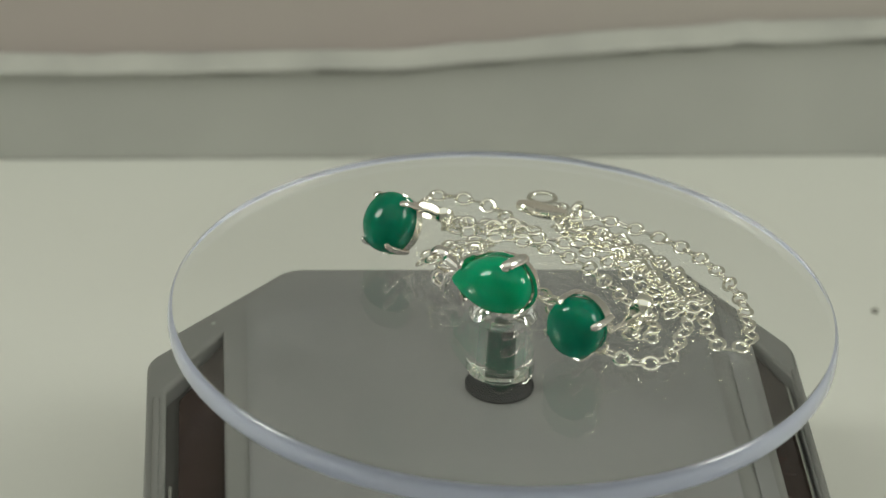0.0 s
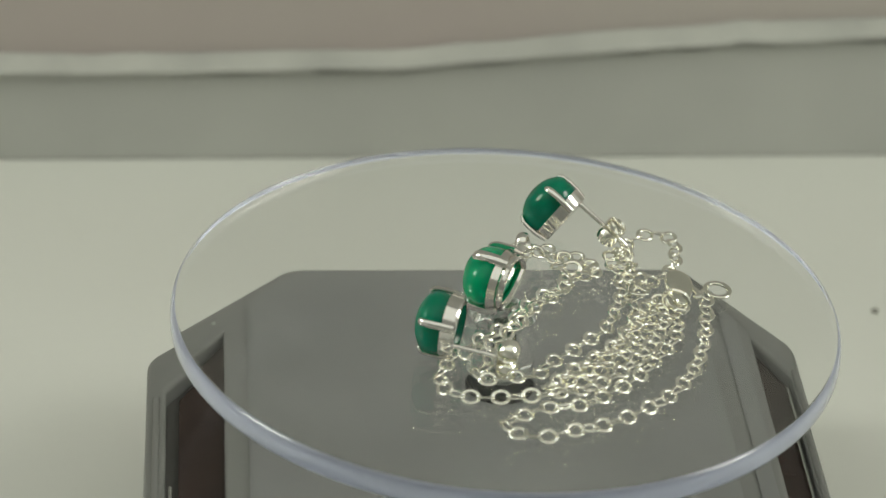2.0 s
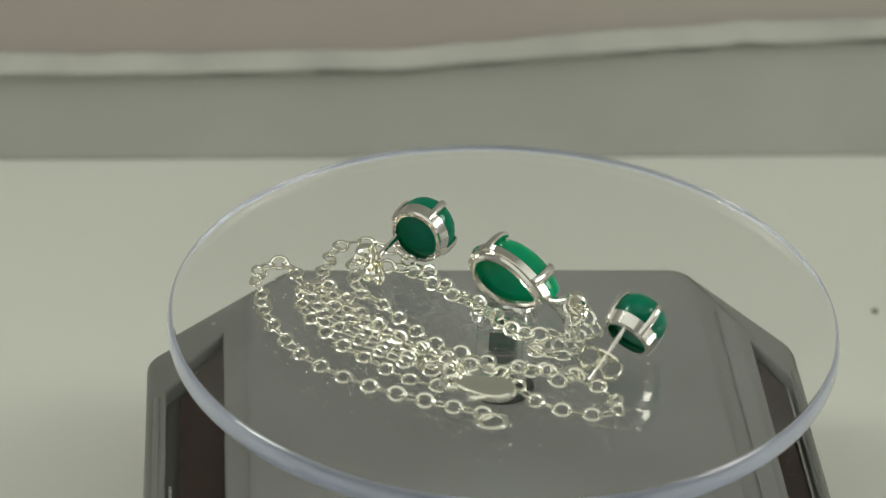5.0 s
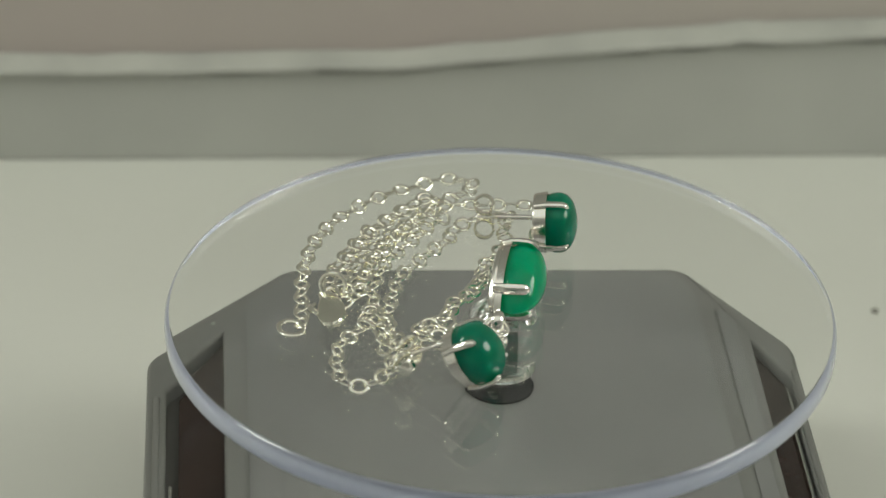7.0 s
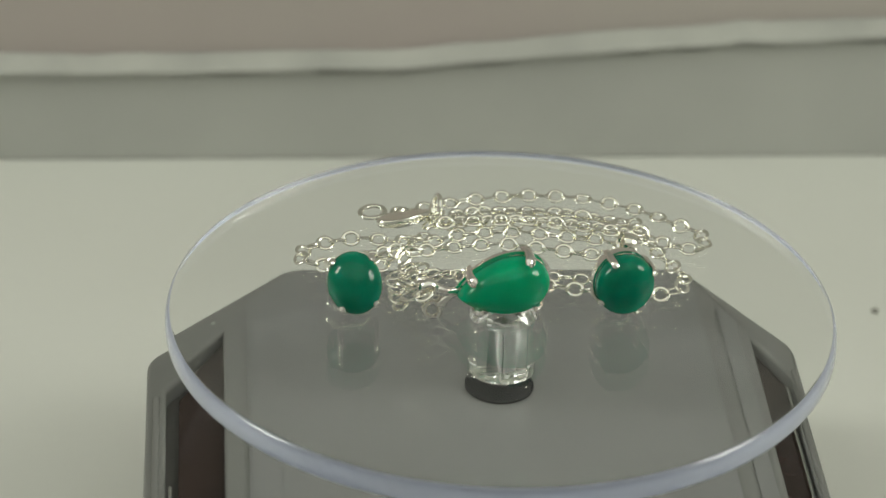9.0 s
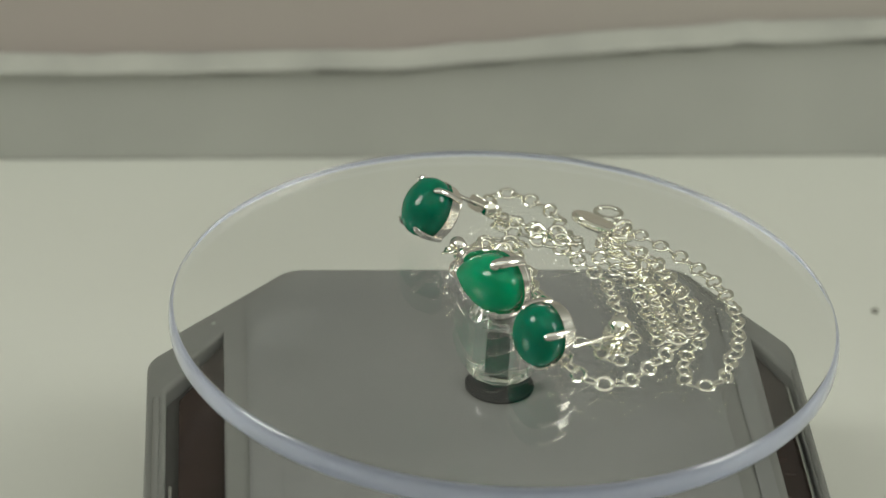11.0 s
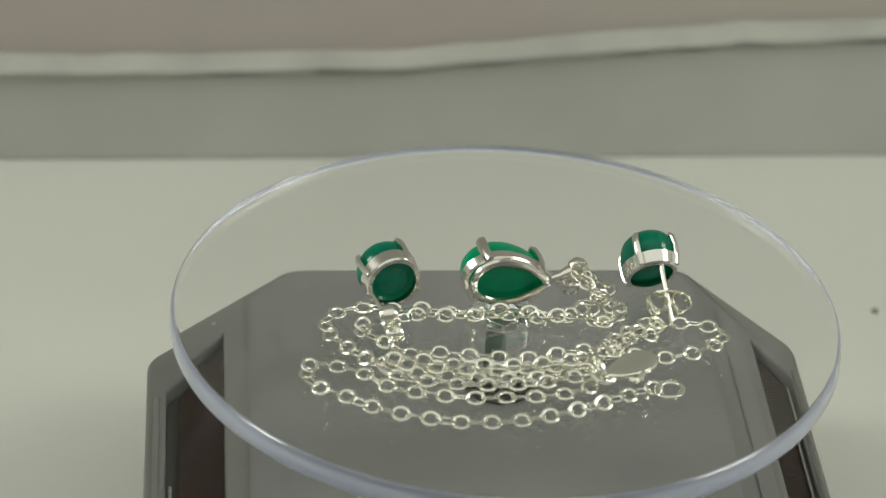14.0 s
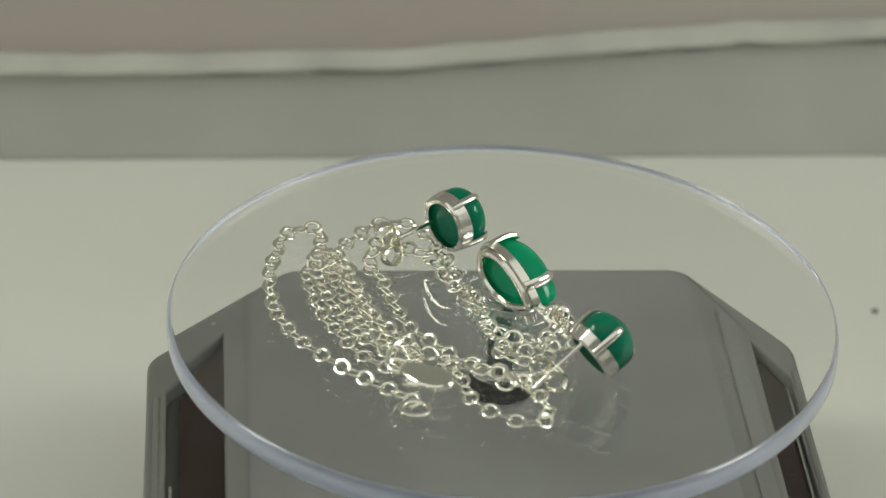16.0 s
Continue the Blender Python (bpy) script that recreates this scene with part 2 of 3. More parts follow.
def base():
    b = empty("turntable_base")
    tagged(b, "silver grey plastic solar turntable base with dark side panels", "turntable")
    put = lambda pts: turned([(x * MM, y * MM) for x, y in pts], BASE_YAW, 0.0, 0.0025)
    outline = [(-31.6, 33.3), (32.4, 33.3), (47.0, 9.0), (46.5, -60.0), (-54.1, -60.0), (-54.0, 9.0)]
    # body with openings for the two panels: three strips and the rims round the openings
    left_hole = [(-42.3, 14.0), (-42.3, -52.0), (-51.0, -52.0), (-51.0, 0.5)]
    right_hole = [(40.9, 11.0), (45.5, 0.5), (45.0, -52.0), (40.5, -52.0)]
    bm = bmesh.new()
    top = BASE_Z

    def ngon(pts, z):
        return [bm.verts.new((x, y, z)) for x, y in put(pts)]
    o = ngon(outline, top - 0.0004)
    low = ngon([(x * 1.02, y * 1.02) for x, y in outline], 0.0)
    for i in range(6):
        bm.faces.new((o[i], o[(i + 1) % 6], low[(i + 1) % 6], low[i]))
    bm.faces.new(low[::-1])
    l, r = ngon(left_hole, top - 0.0004), ngon(right_hole, top - 0.0004)
    bm.faces.new((o[0], o[1], r[0], r[3], l[1], l[0]))
    bm.faces.new((o[1], o[2], r[1], r[0]))
    bm.faces.new((o[2], o[3], r[2], r[1]))
    bm.faces.new((o[3], o[4], l[2], l[1], r[3], r[2]))
    bm.faces.new((o[4], o[5], l[3], l[2]))
    bm.faces.new((o[5], o[0], l[0], l[3]))
    for hole in (l, r):
        deep = [bm.verts.new((v.co.x, v.co.y, top - 0.004)) for v in hole]
        n = len(hole)
        for i in range(n):
            bm.faces.new((hole[i], hole[(i + 1) % n], deep[(i + 1) % n], deep[i]))
        bm.faces.new(deep)
    hole_verts = set(l + r)
    bmesh.ops.recalc_face_normals(bm, faces=bm.faces)
    uprights = [e for e in bm.edges if {v in o for v in e.verts} == {v in low for v in e.verts} == {True, False}]
    bmesh.ops.bevel(bm, geom=uprights, offset=0.0022, segments=4, affect="EDGES", profile=0.5)
    bm.normal_update()
    rim = [e for e in bm.edges if len(e.link_faces) == 2 and not any(v in hole_verts for v in e.verts)
           and max(f.normal.z for f in e.link_faces) > 0.9 and min(abs(f.normal.z) for f in e.link_faces) < 0.5]
    hole_edges = [e for e in bm.edges if all(v in hole_verts for v in e.verts)]
    bmesh.ops.bevel(bm, geom=hole_edges, offset=0.0009, segments=3, affect="EDGES", profile=0.5)
    bmesh.ops.bevel(bm, geom=rim, offset=0.0006, segments=3, affect="EDGES", profile=0.5)
    part("body", bm, SILVER_PLASTIC, b)
    for pts, reach, trim in ((left_hole, 0.78, [(-50.3, -51.5), (-50.3, -24.0)]), (right_hole, 0.86, [(44.3, -51.5), (44.7, -1.0)])):
        cx, cy = sum(p[0] for p in pts) / 4, sum(p[1] for p in pts) / 4
        floor_shape = [(cx + (x - cx) * 0.99, cy + (y - cy) * 0.998) for x, y in pts]
        part("recess_floor", slab(put(floor_shape), top - 0.0039, top - 0.0034), RECESS, b, "dark recess floor", smooth=False)
        inner = pts[0][0]
        cells = [(inner + (x - inner) * reach, cy + (y - cy) * 0.985) for x, y in pts]
        part("solar_panel", slab(put(cells), top - 0.0033, top - 0.0022, 0.0001), SOLAR, b, "dark brown glossy solar panel", smooth=False)
        # the left tube is added in place of a bright reflection in the recess
        part("trim_glint", tube([(x, y, top - 0.0017) for x, y in put(trim)], [0.00036, 0.00036], 8), CHROME, b, "thin chromed line, trim on the right and an added glint on the left")
    for way in ([(-52.5, -58.0), (-52.5, -2.0)], [(45.8, -58.0), (46.2, 2.0)]):
        flat = put(way)
        part("edge_bead", tube([(x, y, top - 0.0005) for x, y in flat], [0.0006, 0.0006], 10), SILVER_PLASTIC, b, "rounded raised edge bead")
    plate = [(-30.5, 31.8), (31.0, 31.8), (33.6, 26.5), (33.6, -56.0), (-38.6, -56.0), (-38.6, 22.5)]
    part("top_plate", slab(put(fillet(plate, 2.4)), top - 0.0003, top, 0.0001), PANEL_GREY, b, "smooth darker grey top plate")
    part("side_strip", slab(put(fillet([(-38.2, -55.5), (-33.8, -55.5), (-33.8, 26.5), (-38.2, 21.5)], 1.0)), top - 0.0001, top + 0.00012, 0.0001), PANEL_GREY, b, "faint raised grey strip")
    part("side_groove", slab(put([(36.4, -56.0), (39.0, -56.0), (39.0, 17.0), (36.4, 21.0)]), top - 0.0003, top - 0.0001, 0.0), PANEL_GREY, b, "darker grey groove strip")
    hub = lathe([(0, top + 0.0001), (0.0053, top + 0.0001), (0.0053, top + 0.0004), (0.0050, top + 0.0006), (0.0014, top + 0.0006), (0.0012, top + 0.0032), (0, top + 0.0032)], 48)
    part("hub", hub, HUB_BLACK, b, "black round hub", smooth=False)
    return b


def disc():
    d = empty("display_disc")
    tagged(d, "clear round acrylic disc on a post, its edge light painted lavender on the rim", "display disc")
    r, h = 0.05055, 0.0036
    profile = [(0, -h), (r - 0.0007, -h), (r - 0.0003, -h + 0.0001), (r - 0.0001, -h + 0.0003), (r, -h + 0.0006)]
    for k in range(9):
        a = math.pi / 2 * k / 8
        profile.append((r - 0.0009 * (1 - math.cos(a)), -0.0019 * (1 - math.sin(a))))
    profile.append((0, 0))
    bm = lathe(profile, 160)
    bm.faces.ensure_lookup_table()
    for f in bm.faces:
        c = f.calc_center_median()
        f.material_index = 1 if len(f.verts) < 9 and -h + 0.0001 < c.z < -0.00002 else 0
    bmesh.ops.translate(bm, verts=bm.verts, vec=(0.0, 0.0005, 0.0))
    plate = part("plate", bm, [ACRYLIC, ACRYLIC_RIM], d)
    plate.visible_shadow = False
    low, high = -h - 0.0096, -h - 0.00003
    post = lathe([(0.0049, low), (0.0051, low + 0.0001), (0.0052, low + 0.0003), (0.0052, high)], 64)
    post = part("post", post, ACRYLIC, d, "clear acrylic post with a dark square core")
    post.visible_shadow = False
    w = 0.00175
    core = slab([(-w, -w), (w, -w), (w, w), (-w, w)], low + 0.0003, high - 0.0014, 0.0001)
    hole = part("square_hole", core, AIR, post, "square air hole inside the post", smooth=False)
    hole.visible_shadow = False
    k = w - 0.0005
    part("shaft", slab([(-k, -k), (k, -k), (k, k), (-k, k)], low + 0.0005, high - 0.0022, 0.0001), SHAFT_GREY, post, "dark square shaft inside the post", smooth=False)
    return d


# ---- jewellery, in the disc's space ----
def pear(length, width, n=48):
    """A drop with its point at -length."""
    out = []
    for i in range(n):
        a = 2 * math.pi * i / n
        out.append((math.cos(a) * length, math.sin(a) * (abs(math.cos(a / 2)) + 0.004) ** 0.6 / 0.85 * width))
    return out


def oval(length, width, n=48):
    return [(length * math.cos(2 * math.pi * i / n), width * math.sin(2 * math.pi * i / n)) for i in range(n)]


def cabochon(outline, dome, back):
    """A domed stone over an outline, its girdle at z = 0, with a gently curved back."""
    loops = [[(x * 0.5, y * 0.5, -back) for x, y in outline], [(x * 0.82, y * 0.82, -back * 0.85) for x, y in outline],
             [(x * 0.96, y * 0.96, -back * 0.35) for x, y in outline]]
    for k in range(12):
        q = math.sin(k / 12 * math.pi / 2)
        s = (1 - q ** 2.5) ** 0.5
        loops.append([(x * s, y * s, dome * q) for x, y in outline])
    loops.append([(x * 0.02, y * 0.02, dome) for x, y in outline])
    return shell(loops)


def band(outline, s0, s1, z0, z1, thick):
    """An open collar that follows an outline, from scale s0 at z0 to s1 at z1."""
    loops = []
    for s, z, t in ((s0, z0, 0), (s1, z1, 0), (s1, z1, thick), (s0, z0, thick), (s0, z0, 0)):
        loop = []
        for x, y in outline:
            r = math.hypot(x, y)
            k = s - t / r
            loop.append((x * k, y * k, z))
        loops.append(loop)
    bm = shell(loops, False, False)
    bmesh.ops.remove_doubles(bm, verts=bm.verts, dist=1e-7)
    return bm


def wire_loop(outline, scale, z, radius, sides=8):
    """A round wire bent to an outline."""
    n = len(outline)
    bm = bmesh.new()
    rings = []
    for i, (x, y) in enumerate(outline):
        a, b = outline[i - 1], outline[(i + 1) % n]
        side = Vector((b[1] - a[1], a[0] - b[0], 0)).normalized()
        at = Vector((x * scale, y * scale, z))
        rings.append([bm.verts.new(at + side * radius * math.cos(2 * math.pi * k / sides) + Vector((0, 0, radius * math.sin(2 * math.pi * k / sides)))) for k in range(sides)])
    for i in range(n):
        a, b = rings[i], rings[(i + 1) % n]
        for k in range(sides):
            bm.faces.new((a[k], b[k], b[(k + 1) % sides], a[(k + 1) % sides]))
    return bm


def prong(x, y, depth, dome, radius, top=0.64):
    """A flat claw from the base of the setting, past the girdle and on to the dome."""
    v = Vector((x, y, 0))
    out = v.normalized() * radius * 0.75
    pts = []
    for s, z in ((0.93, -depth), (1.0, -depth * 0.5), (1.01, 0.0), (0.995, dome * 0.3), (0.96, dome * 0.45), (0.90, dome * top * 0.86), (0.85, dome * top)):
        pts.append(v * s + out + Vector((0, 0, z)))
    return tube(pts, [radius * k for k in (0.9, 1, 1, 1, 1, 0.9, 0.45)], 10, 1.55, up=v.cross(Vector((0, 0, 1))))


def placed(ob, centre, x_axis, z_axis):
    z = Vector(z_axis).normalized()
    x = Vector(x_axis)
    x = (x - z * x.dot(z)).normalized()
    y = z.cross(x)
    m = Matrix((x, y, z)).transposed().to_4x4()
    ob.matrix_basis = Matrix.Translation(Vector(centre) * MM) @ m


def earring(length, width, dome, depth, post_at, collar, nut, claws):
    """A stud: stone in a four-claw collar, its ear post soldered to one end of the collar's base."""
    e = empty("stud_earring")
    out = oval(length * MM, width * MM)
    dome, depth, collar = dome * MM, depth * MM, collar * MM
    part("stone", cabochon(out, dome, depth - 0.0004), GREEN_STONE, e, "oval dark green cabochon stone")
    setting = part("setting", band(out, 0.955, 1.015, -depth, -depth + collar, 0.00035), SETTING_SILVER, e, "polished silver collar")
    for a in claws:
        part("prong", prong(length * MM * math.cos(radians(a)), width * MM * math.sin(radians(a)), depth, dome, 0.00036), SETTING_SILVER, setting)
    part("base_rail", band(out, 0.915, 0.955, -depth - 0.0003, -depth, 0.0006), SETTING_SILVER, setting)
    x = post_at * MM
    part("ear_post", tube([(x, 0, -depth + 0.0004), (x, 0, -depth - 0.0096), (x, 0, -depth - 0.0100)], [0.0004, 0.0004, 0.0002], 10), SETTING_SILVER, e)
    nut_at = -depth - nut * MM
    back = part("butterfly_nut", shell(butterfly_plate(x, nut_at)), SILVER, e, "silver butterfly nut with two scrolls")
    for side in (-1, 1):
        scroll = ring(0.00145, 0.0011, 0.00026, 24, 8)
        bmesh.ops.rotate(scroll, verts=scroll.verts, cent=(0, 0, 0), matrix=Matrix.Rotation(radians(90), 3, "Y"))
        bmesh.ops.translate(scroll, verts=scroll.verts, vec=(x, side * 0.00190, nut_at - 0.00155))
        part("scroll", scroll, SILVER, back)
    return e


def butterfly_plate(x, z):
    pts = []
    for i in range(24):
        a = 2 * math.pi * i / 24
        r = 0.0018 + 0.0005 * math.cos(2 * a)
        pts.append((x + r * math.sin(a) * 0.85, r * math.cos(a)))
    return [[(u, v, z - 0.00014) for u, v in pts], [(u, v, z + 0.00014) for u, v in pts]]


TILT = (-0.0032, -0.0175)      # how the disc's surface rises along x and y in its own space


def rise(x, y):
    return TILT[0] * x + TILT[1] * y


def spline(points, step):
    """Evenly spaced points along a smooth curve through points."""
    pts = [Vector(p) for p in points]
    dense = []
    for i in range(len(pts) - 1):
        p0, p1, p2, p3 = pts[max(i - 1, 0)], pts[i], pts[i + 1], pts[min(i + 2, len(pts) - 1)]
        for k in range(20):
            t = k / 20
            dense.append(0.5 * ((2 * p1) + (p2 - p0) * t + (2 * p0 - 5 * p1 + 4 * p2 - p3) * t * t + (3 * p1 - p0 - 3 * p2 + p3) * t ** 3))
    dense.append(pts[-1])
    out, left = [dense[0]], step
    for a, b in zip(dense, dense[1:]):
        d = (b - a).length
        while d >= left:
            a = a + (b - a) * (left / d)
            out.append(a)
            d -= left
            left = step
        left -= d
    return out


def chain_way():
    """The chain's way over the disc in millimetres, from the clasp's ring to the clasp, strand by strand."""
    outer = [(6.2, 30.5), (9.3, 29.1), (13.3, 27.4), (19.3, 24.5), (25.5, 20.4), (28.8, 17.2), (31.5, 13.8), (33.5, 9.9), (35.0, 6.2), (36.2, 1.5), (36.4, -3.1), (37.0, -6.1), (36.0, -9.5), (32.8, -11.2)]
    second = [(30.9, -7.5), (30.1, -4.0), (30.5, -1.3), (30.2, 2.6), (28.3, 6.4), (26.4, 10.3), (23.6, 13.8), (20.7, 16.9), (17.5, 20.3), (14.0, 22.5), (10.1, 23.5)]
    third = [(7.7, 22.6), (9.6, 19.8), (14.4, 17.9), (18.6, 13.9), (21.4, 10.6), (23.6, 6.7), (25.9, 2.8), (27.3, -0.6), (27.7, -4.3)]
    left_loop = [(25.9, -10.8), (24.7, -14.3), (22.4, -16.5), (19.5, -16.6), (17.2, -15.6), (14.8, -13.1), (13.0, -10.2), (10.3, -7.1), (8.4, -3.6), (7.0, -1.6), (5.2, 1.6), (2.6, 5.0), (0.7, 8.1), (-2.0, 11.2), (-4.2, 15.2), (-7.5, 15.9), (-9.8, 13.2), (-8.4, 10.8), (-11.2, 11.6), (-12.8, 9.4), (-11.4, 7.6), (-11.0, 6.2)]
    from_bail = [(-9.2, 6.6), (-9.4, 9.4), (-8.0, 12.2), (-6.3, 14.6), (-4.0, 16.2), (-2.6, 14.6), (-4.9, 12.9), (-6.0, 10.8), (-3.6, 11.2), (0.3, 9.2), (2.3, 4.6), (5.2, 1.0), (8.1, -0.3), (10.6, -3.4), (13.4, -7.0), (18.1, -8.9), (20.7, -11.4), (22.2, -9.5), (22.2, -6.7)]
    fourth = [(21.7, -2.5), (19.1, 0.1), (17.0, 3.9), (14.8, 7.3), (12.2, 11.4), (8.8, 14.1), (5.2, 16.5), (1.7, 18.6), (-2.5, 19.4), (-7.2, 20.0), (-9.4, 20.9), (-8.6, 22.6), (-5.1, 22.4), (-1.7, 21.2), (1.5, 21.8), (4.2, 20.6), (2.2, 19.6), (-1.4, 20.2), (-5.0, 21.4), (-8.0, 21.6)]
    right_loop = [(-8.2, 22.8), (-10.2, 23.4), (-11.6, 24.8), (-12.8, 27.1), (-13.3, 29.9), (-10.9, 31.5), (-8.8, 31.2), (-4.8, 29.8), (-1.5, 27.4), (0.4, 24.0)]
    fifth = [(2.9, 20.9), (4.9, 18.9), (9.4, 17.6), (16.0, 12.3), (18.6, 8.8), (21.0, 5.1), (23.5, 1.3), (25.1, -2.1)]
    sixth = [(26.6, -0.9), (24.4, 3.0), (22.2, 6.9), (19.1, 10.8), (15.2, 15.1), (11.6, 18.4), (9.8, 21.9)]
    seventh = [(8.0, 20.5), (12.5, 17.0), (17.4, 12.6), (20.4, 8.6), (22.8, 4.6), (25.0, 0.5), (28.0, -2.4), (29.4, -0.6)]
    eighth = [(28.5, 2.5), (26.4, 7.0), (24.2, 10.5), (20.4, 15.0), (16.5, 18.6), (12.2, 21.4), (10.4, 22.6)]
    heights = ((outer, 1.15), (second, 1.2), (third, 1.9), (left_loop, 1.3), (from_bail, 1.9), (fourth, 1.2), (right_loop, 1.2), (fifth, 1.5), (sixth, 2.5), (seventh, 3.0), (eighth, 2.4))
    way = []
    for strand, z in heights:
        for i, (x, y) in enumerate(strand):
            h = z
            if strand is left_loop and i >= 15:
                h = (1.3, 1.3, 1.8, 1.4, 1.4, 2.6, 3.8)[i - 15]
            if strand is from_bail and i < 3:
                h = (3.6, 2.6, 2.2)[i]
            if strand is fourth and i >= 13:
                h = 2.0
            way.append((x * MM, y * MM, h * MM + rise(x * MM, y * MM)))
    return way


def flat_link(length, breadth, band_width, half):
    """An oval washer with flat faces and softened edges: half lengths, the band's width and half its thickness."""
    loops = []
    for i in range(32):
        a = 2 * math.pi * i / 32
        c, s = math.cos(a), math.sin(a)
        loop = []
        for inset, z in ((0.0, -0.35), (0.0, 0.35), (0.10, 0.72), (0.28, 0.94), (0.50, 1.0), (0.72, 0.94), (0.90, 0.72), (1.0, 0.35), (1.0, -0.35), (0.90, -0.72), (0.72, -0.94), (0.50, -1.0), (0.28, -0.94), (0.10, -0.72)):
            loop.append(((length - band_width * inset) * c, (breadth - band_width * inset) * s, z * half))
        loops.append(loop)
    bm = bmesh.new()
    rings = [[bm.verts.new(q) for q in loop] for loop in loops]
    for i in range(32):
        a, b = rings[i], rings[(i + 1) % 32]
        for k in range(14):
            bm.faces.new((a[k], b[k], b[(k + 1) % 14], a[(k + 1) % 14]))
    return bm


def necklace():
    n = empty("necklace")
    tagged(n, "fine silver cable chain necklace with a pear green pendant", "necklace")
    link_mesh = None
    stops = spline(chain_way(), 0.00217)
    rnd = random.Random(4)
    for i, p in enumerate(stops[:-1]):
        along = (stops[min(i + 1, len(stops) - 1)] - stops[max(i - 1, 0)]).normalized()
        side = Vector((0, 0, 1)).cross(along).normalized()
        if side.dot(p) < 0:
            side = -side
        upward = along.cross(side)
        lean = radians((28 if i % 2 == 0 else -21) + rnd.gauss(0, 9) + 22 * noise.noise((i * 0.11, 3, 0)))
        z = upward * math.cos(lean) + side * math.sin(lean)
        y = z.cross(along)
        m = Matrix((along, y, z)).transposed().to_4x4()
        m.translation = p
        if link_mesh is None:
            first = part("chain_link", flat_link(0.00152, 0.00128, 0.00055, 0.00018), SILVER, n)
            link_mesh, ob = first.data, first
        else:
            ob = new("chain_link", link_mesh)
            ob.parent = n
        ob.matrix_basis = m
    pendant(n)
    clasp(n)
    return n


def pendant(n):
    long, wide, dome, depth = 7.15, 4.4, 4.3, 2.6
    out = pear(long * MM, wide * MM)
    p = part("pendant", band(out, 1.0, 1.055, -2.3 * MM, -1.2 * MM, 0.0006), SETTING_SILVER, n, "silver pear setting")
    placed(p, (-1.75, -1.16, 4.6), (0.779, -0.599, 0.186), (-0.620, -0.778, 0.095))
    part("stone", cabochon([(x * 0.985, y * 0.985) for x, y in out], dome * MM, (depth - 0.3) * MM), PALE_STONE, p, "pear bright green cabochon stone")
    part("base_rail", wire_loop(out, 0.82, -(depth + 0.15) * MM, 0.0006), SETTING_SILVER, p)
    for a in (56, 130, 230, 304):
        i = round(a / 360 * 48)
        x, y = out[i % 48]
        part("prong", prong(x, y, depth * MM, dome * MM, 0.00055), SETTING_SILVER, p)
    # the bail: two ears that part from the point and end in eyelets
    tip = Vector((-(long - 0.3) * MM, 0, -0.0014))
    for side in (-1, 1):
        eye = Vector((-(long + 3.9) * MM, side * 0.0018, -0.0008))
        stalk = [tip, tip.lerp(eye, 0.35) + Vector((0, -side * 0.0003, 0)), tip.lerp(eye, 0.70), eye + Vector((0.0010, -side * 0.0002, 0))]
        ear = part("bail_ear", tube(stalk, [0.0006, 0.0008, 0.0010, 0.0008], 12), SETTING_SILVER, p, "tapered silver bail ear")
        eyelet = ring(0.00120, 0.00085, 0.00050, 28, 10)
        bmesh.ops.rotate(eyelet, verts=eyelet.verts, cent=(0, 0, 0), matrix=Matrix.Rotation(radians(side * 16), 3, "X"))
        bmesh.ops.translate(eyelet, verts=eyelet.verts, vec=eye)
        part("eyelet", eyelet, SETTING_SILVER, ear)
    for turn, shift in ((20, 0.0), (-35, 0.0009)):
        coil = ring(0.0012, 0.00026, 0.00026, 20, 8)
        bmesh.ops.rotate(coil, verts=coil.verts, cent=(0, 0, 0), matrix=Matrix.Rotation(radians(70 + turn), 3, "X") @ Matrix.Rotation(radians(turn), 3, "Y"))
        bmesh.ops.translate(coil, verts=coil.verts, vec=(-(long + 4.4) * MM - shift, 0.0012 - shift, -0.0012))
        part("jump_ring", coil, SILVER, p)
    return p


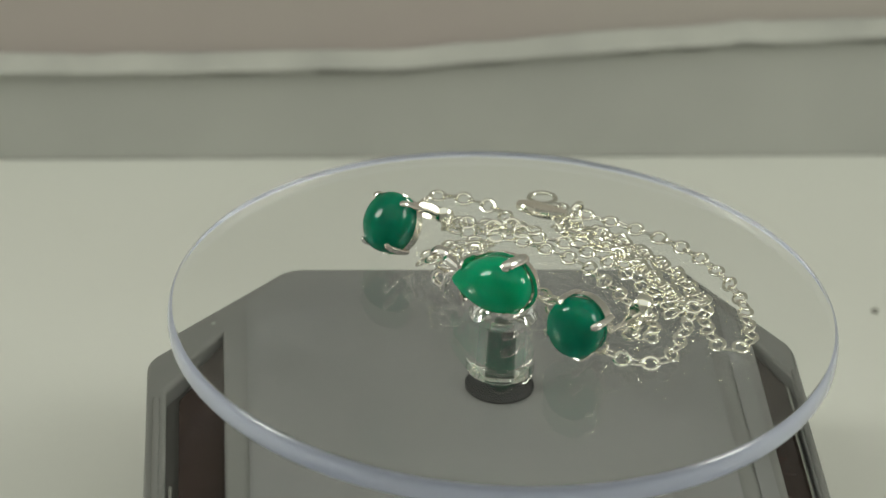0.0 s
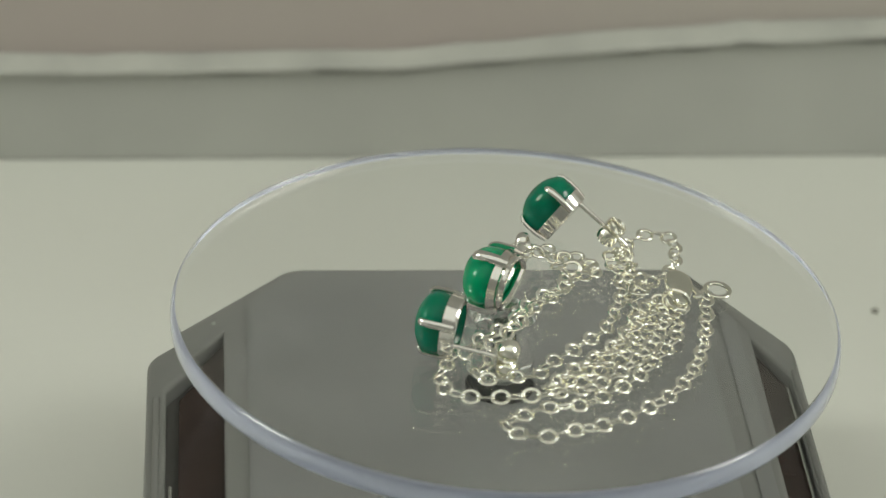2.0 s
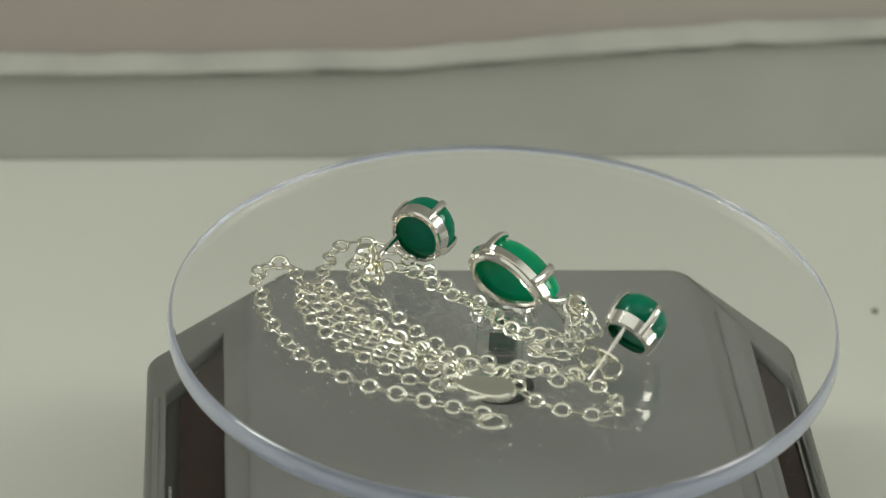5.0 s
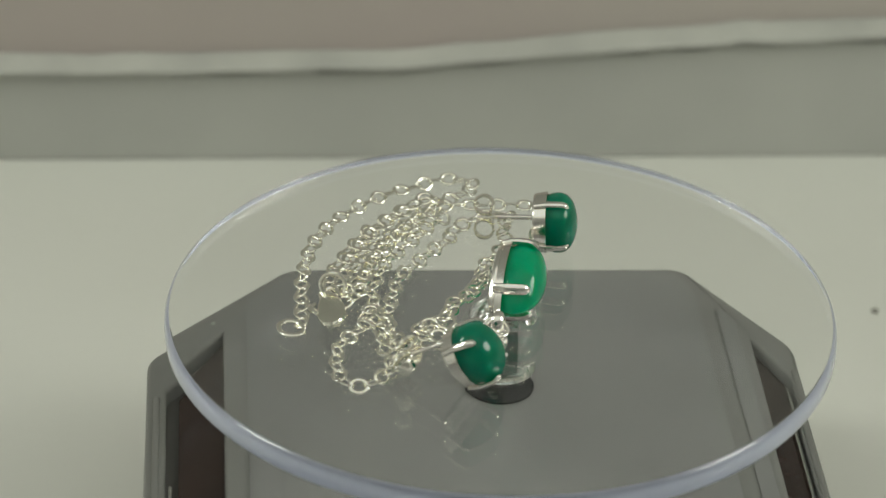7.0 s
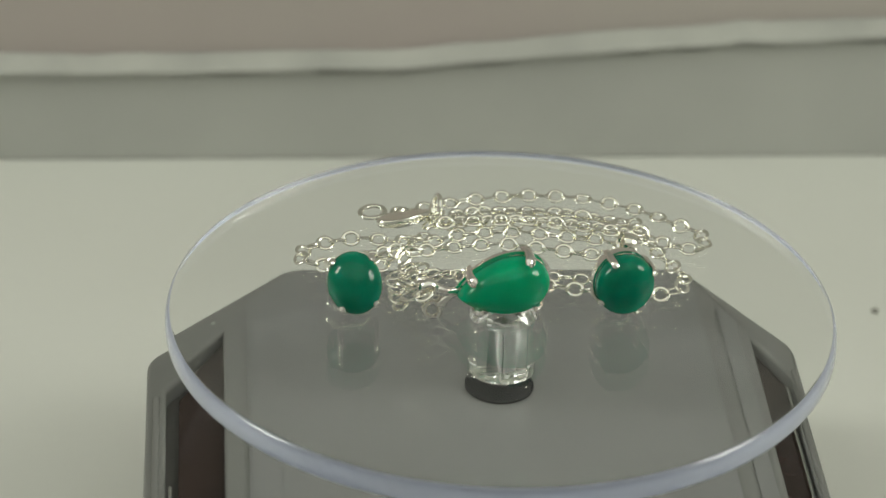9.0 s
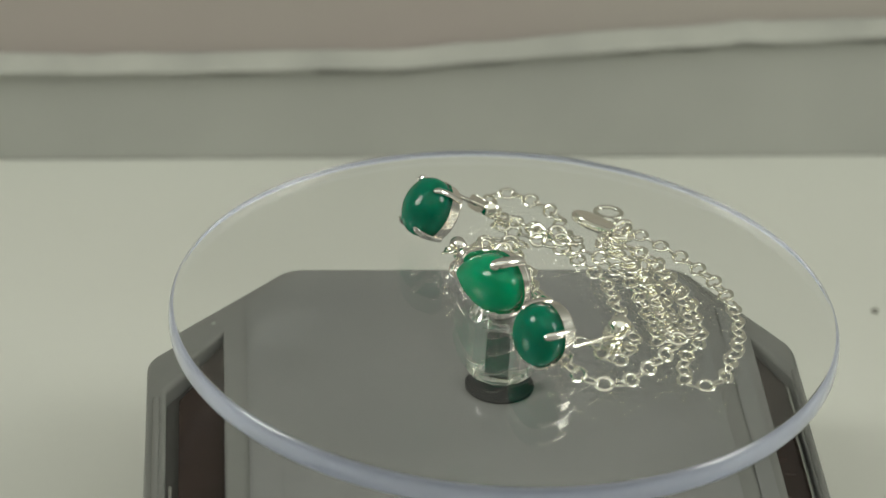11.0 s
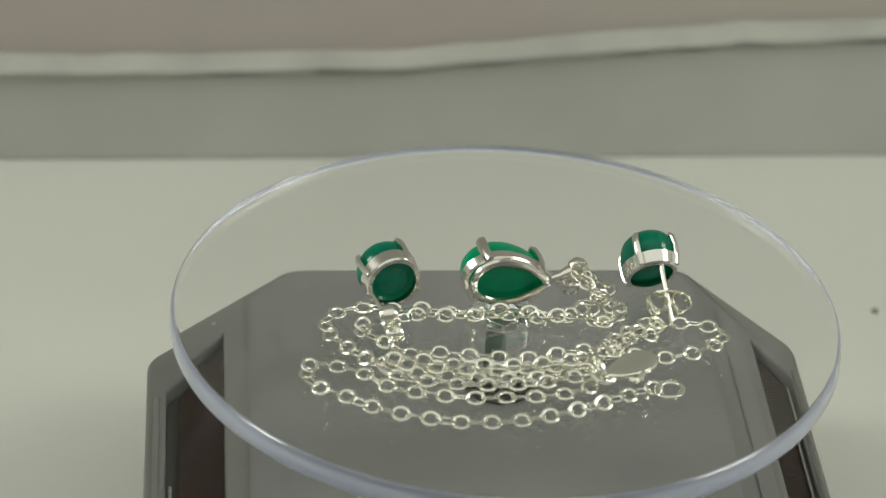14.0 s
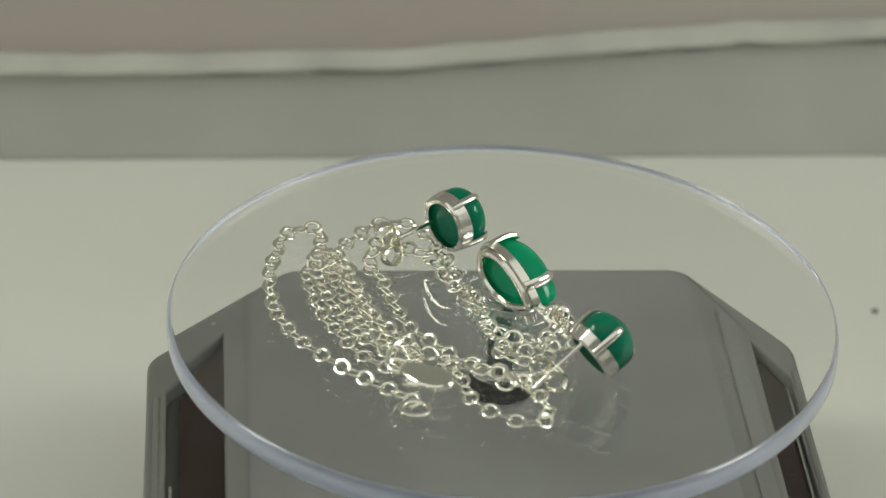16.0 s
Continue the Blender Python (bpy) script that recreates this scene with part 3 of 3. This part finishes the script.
def clasp(n):
    """A flat lobster clasp with its ring and a tag ring."""
    c = empty("clasp")
    c.parent = n
    profile = []
    for i in range(40):
        a = 2 * math.pi * i / 40
        profile.append((0.0048 * math.cos(a), 0.0021 * math.sin(a) * (1 - 0.30 * math.cos(a))))
    loops = [[(x * q, y * q, z) for x, y in profile] for q, z in ((0.80, -0.0008), (0.94, -0.0006), (1.0, -0.0002), (1.0, 0.0003), (0.95, 0.0006), (0.86, 0.0007))]
    part("body", shell(loops), SILVER, c, "flat oval silver clasp body")
    hook = [(0.0036, 0.0008, -0.0002), (0.0050, 0.0010, -0.0001), (0.0061, 0.0004, 0.0), (0.0062, -0.0007, 0.0), (0.0053, -0.0014, -0.0001), (0.0034, -0.0015, -0.0002)]
    part("hook", tube(hook, [0.0006, 0.0006, 0.0006, 0.00055, 0.0005, 0.0003], 10), SILVER, c, "curved silver hook")
    part("lever", tube([(-0.001, 0.0019, 0.0004), (0.0005, 0.0028, 0.0005), (0.0014, 0.0029, 0.0005), (0.0020, 0.0022, 0.0005)], [0.00035, 0.0005, 0.0005, 0.0003], 8), SILVER, c)
    loop = ring(0.0019, 0.0004, 0.0004, 24, 8)
    placed(c, (5.6, 26.0, 2.0), (0.95, -0.32, 0.0), (0.10, 0.22, 0.96))
    upright = part("ring", loop, SILVER, c)
    placed(upright, (10.2, 23.6, 3.2), (0.3, 0.2, 0.9), (-0.80, 0.55, 0.25))
    upright.matrix_basis = c.matrix_basis.inverted() @ upright.matrix_basis
    tag = flat_link(0.0025, 0.0022, 0.0008, 0.0003)
    bmesh.ops.translate(tag, verts=tag.verts, vec=(0.0052, 0.0326, 0.0012 + rise(0.0052, 0.0326)))
    part("end_ring", tag, SILVER, n)


def earrings():
    a = earring(4.75, 4.1, 3.65, 3.1, 3.6, 1.8, 5.2, (40, 139, 217, 311))
    placed(a, (-18.2, 13.77, 5.36), (0.215, 0.527, 0.823), (-0.581, -0.608, 0.541))
    tagged(a, "silver stud earring with an oval dark green cabochon", "earring", "pair of earrings")
    b = earring(4.45, 4.70, 3.1, 3.25, 3.6, 1.8, 7.0, (43, 137, 223, 311))
    placed(b, (10.64, -14.38, 5.58), (0.781, -0.543, -0.307), (-0.545, -0.834, 0.087))
    tagged(b, "silver stud earring with an oval green cabochon", "earring", "pair of earrings")
    return a, b


def specks():
    """Crumbs on the table, and fine dust with painted chain glints on the disc."""
    rnd = random.Random(11)
    bm = bmesh.new()
    bmesh.ops.create_icosphere(bm, subdivisions=1, radius=0.0006, matrix=Matrix.Translation((0.0666, 0.0803, 0.0003)))
    crumb = part("crumb", bm, DUST)
    tagged(crumb, "small dark crumb on the white table", "crumb")
    bm = bmesh.new()
    for _ in range(16):
        a, r = rnd.uniform(0, 6.28), 0.048 * rnd.random() ** 0.5
        x, y = r * math.cos(a), r * math.sin(a)
        bmesh.ops.create_icosphere(bm, subdivisions=1, radius=rnd.uniform(0.00003, 0.00007), matrix=Matrix.Translation((x, y, rise(x, y) + 0.00003)))
    dust = part("dust", bm, DUST_AND_GLINTS)
    return tagged(dust, "fine specks of dust and painted chain glints on the clear disc", "dust", kind="stuff")


room()
table()
upstand()
base()
plate_disc = disc()
chain_necklace = necklace()
earring_pair = earrings()
disc_specks = specks()


# ---- turning ----
def motions():
    """The disc turns steadily, and what lies on it goes round with it."""
    lean = Matrix.Rotation(math.atan(-TILT[0]), 4, "Y") @ Matrix.Rotation(math.atan(TILT[1]), 4, "X")
    for thing, own in ((plate_disc, lean), (disc_specks, Matrix()), (chain_necklace, chain_necklace.matrix_basis.copy()),
                       (earring_pair[0], earring_pair[0].matrix_basis.copy()), (earring_pair[1], earring_pair[1].matrix_basis.copy())):
        rows = []
        for i in range(65):
            t = i * 0.25
            turn = Matrix.Translation((0, 0, DISC_Z)) @ Matrix.Rotation(-2 * math.pi * t / PERIOD, 4, "Z")
            rows.append((t, turn @ own))
        walk(thing, rows)


motions()
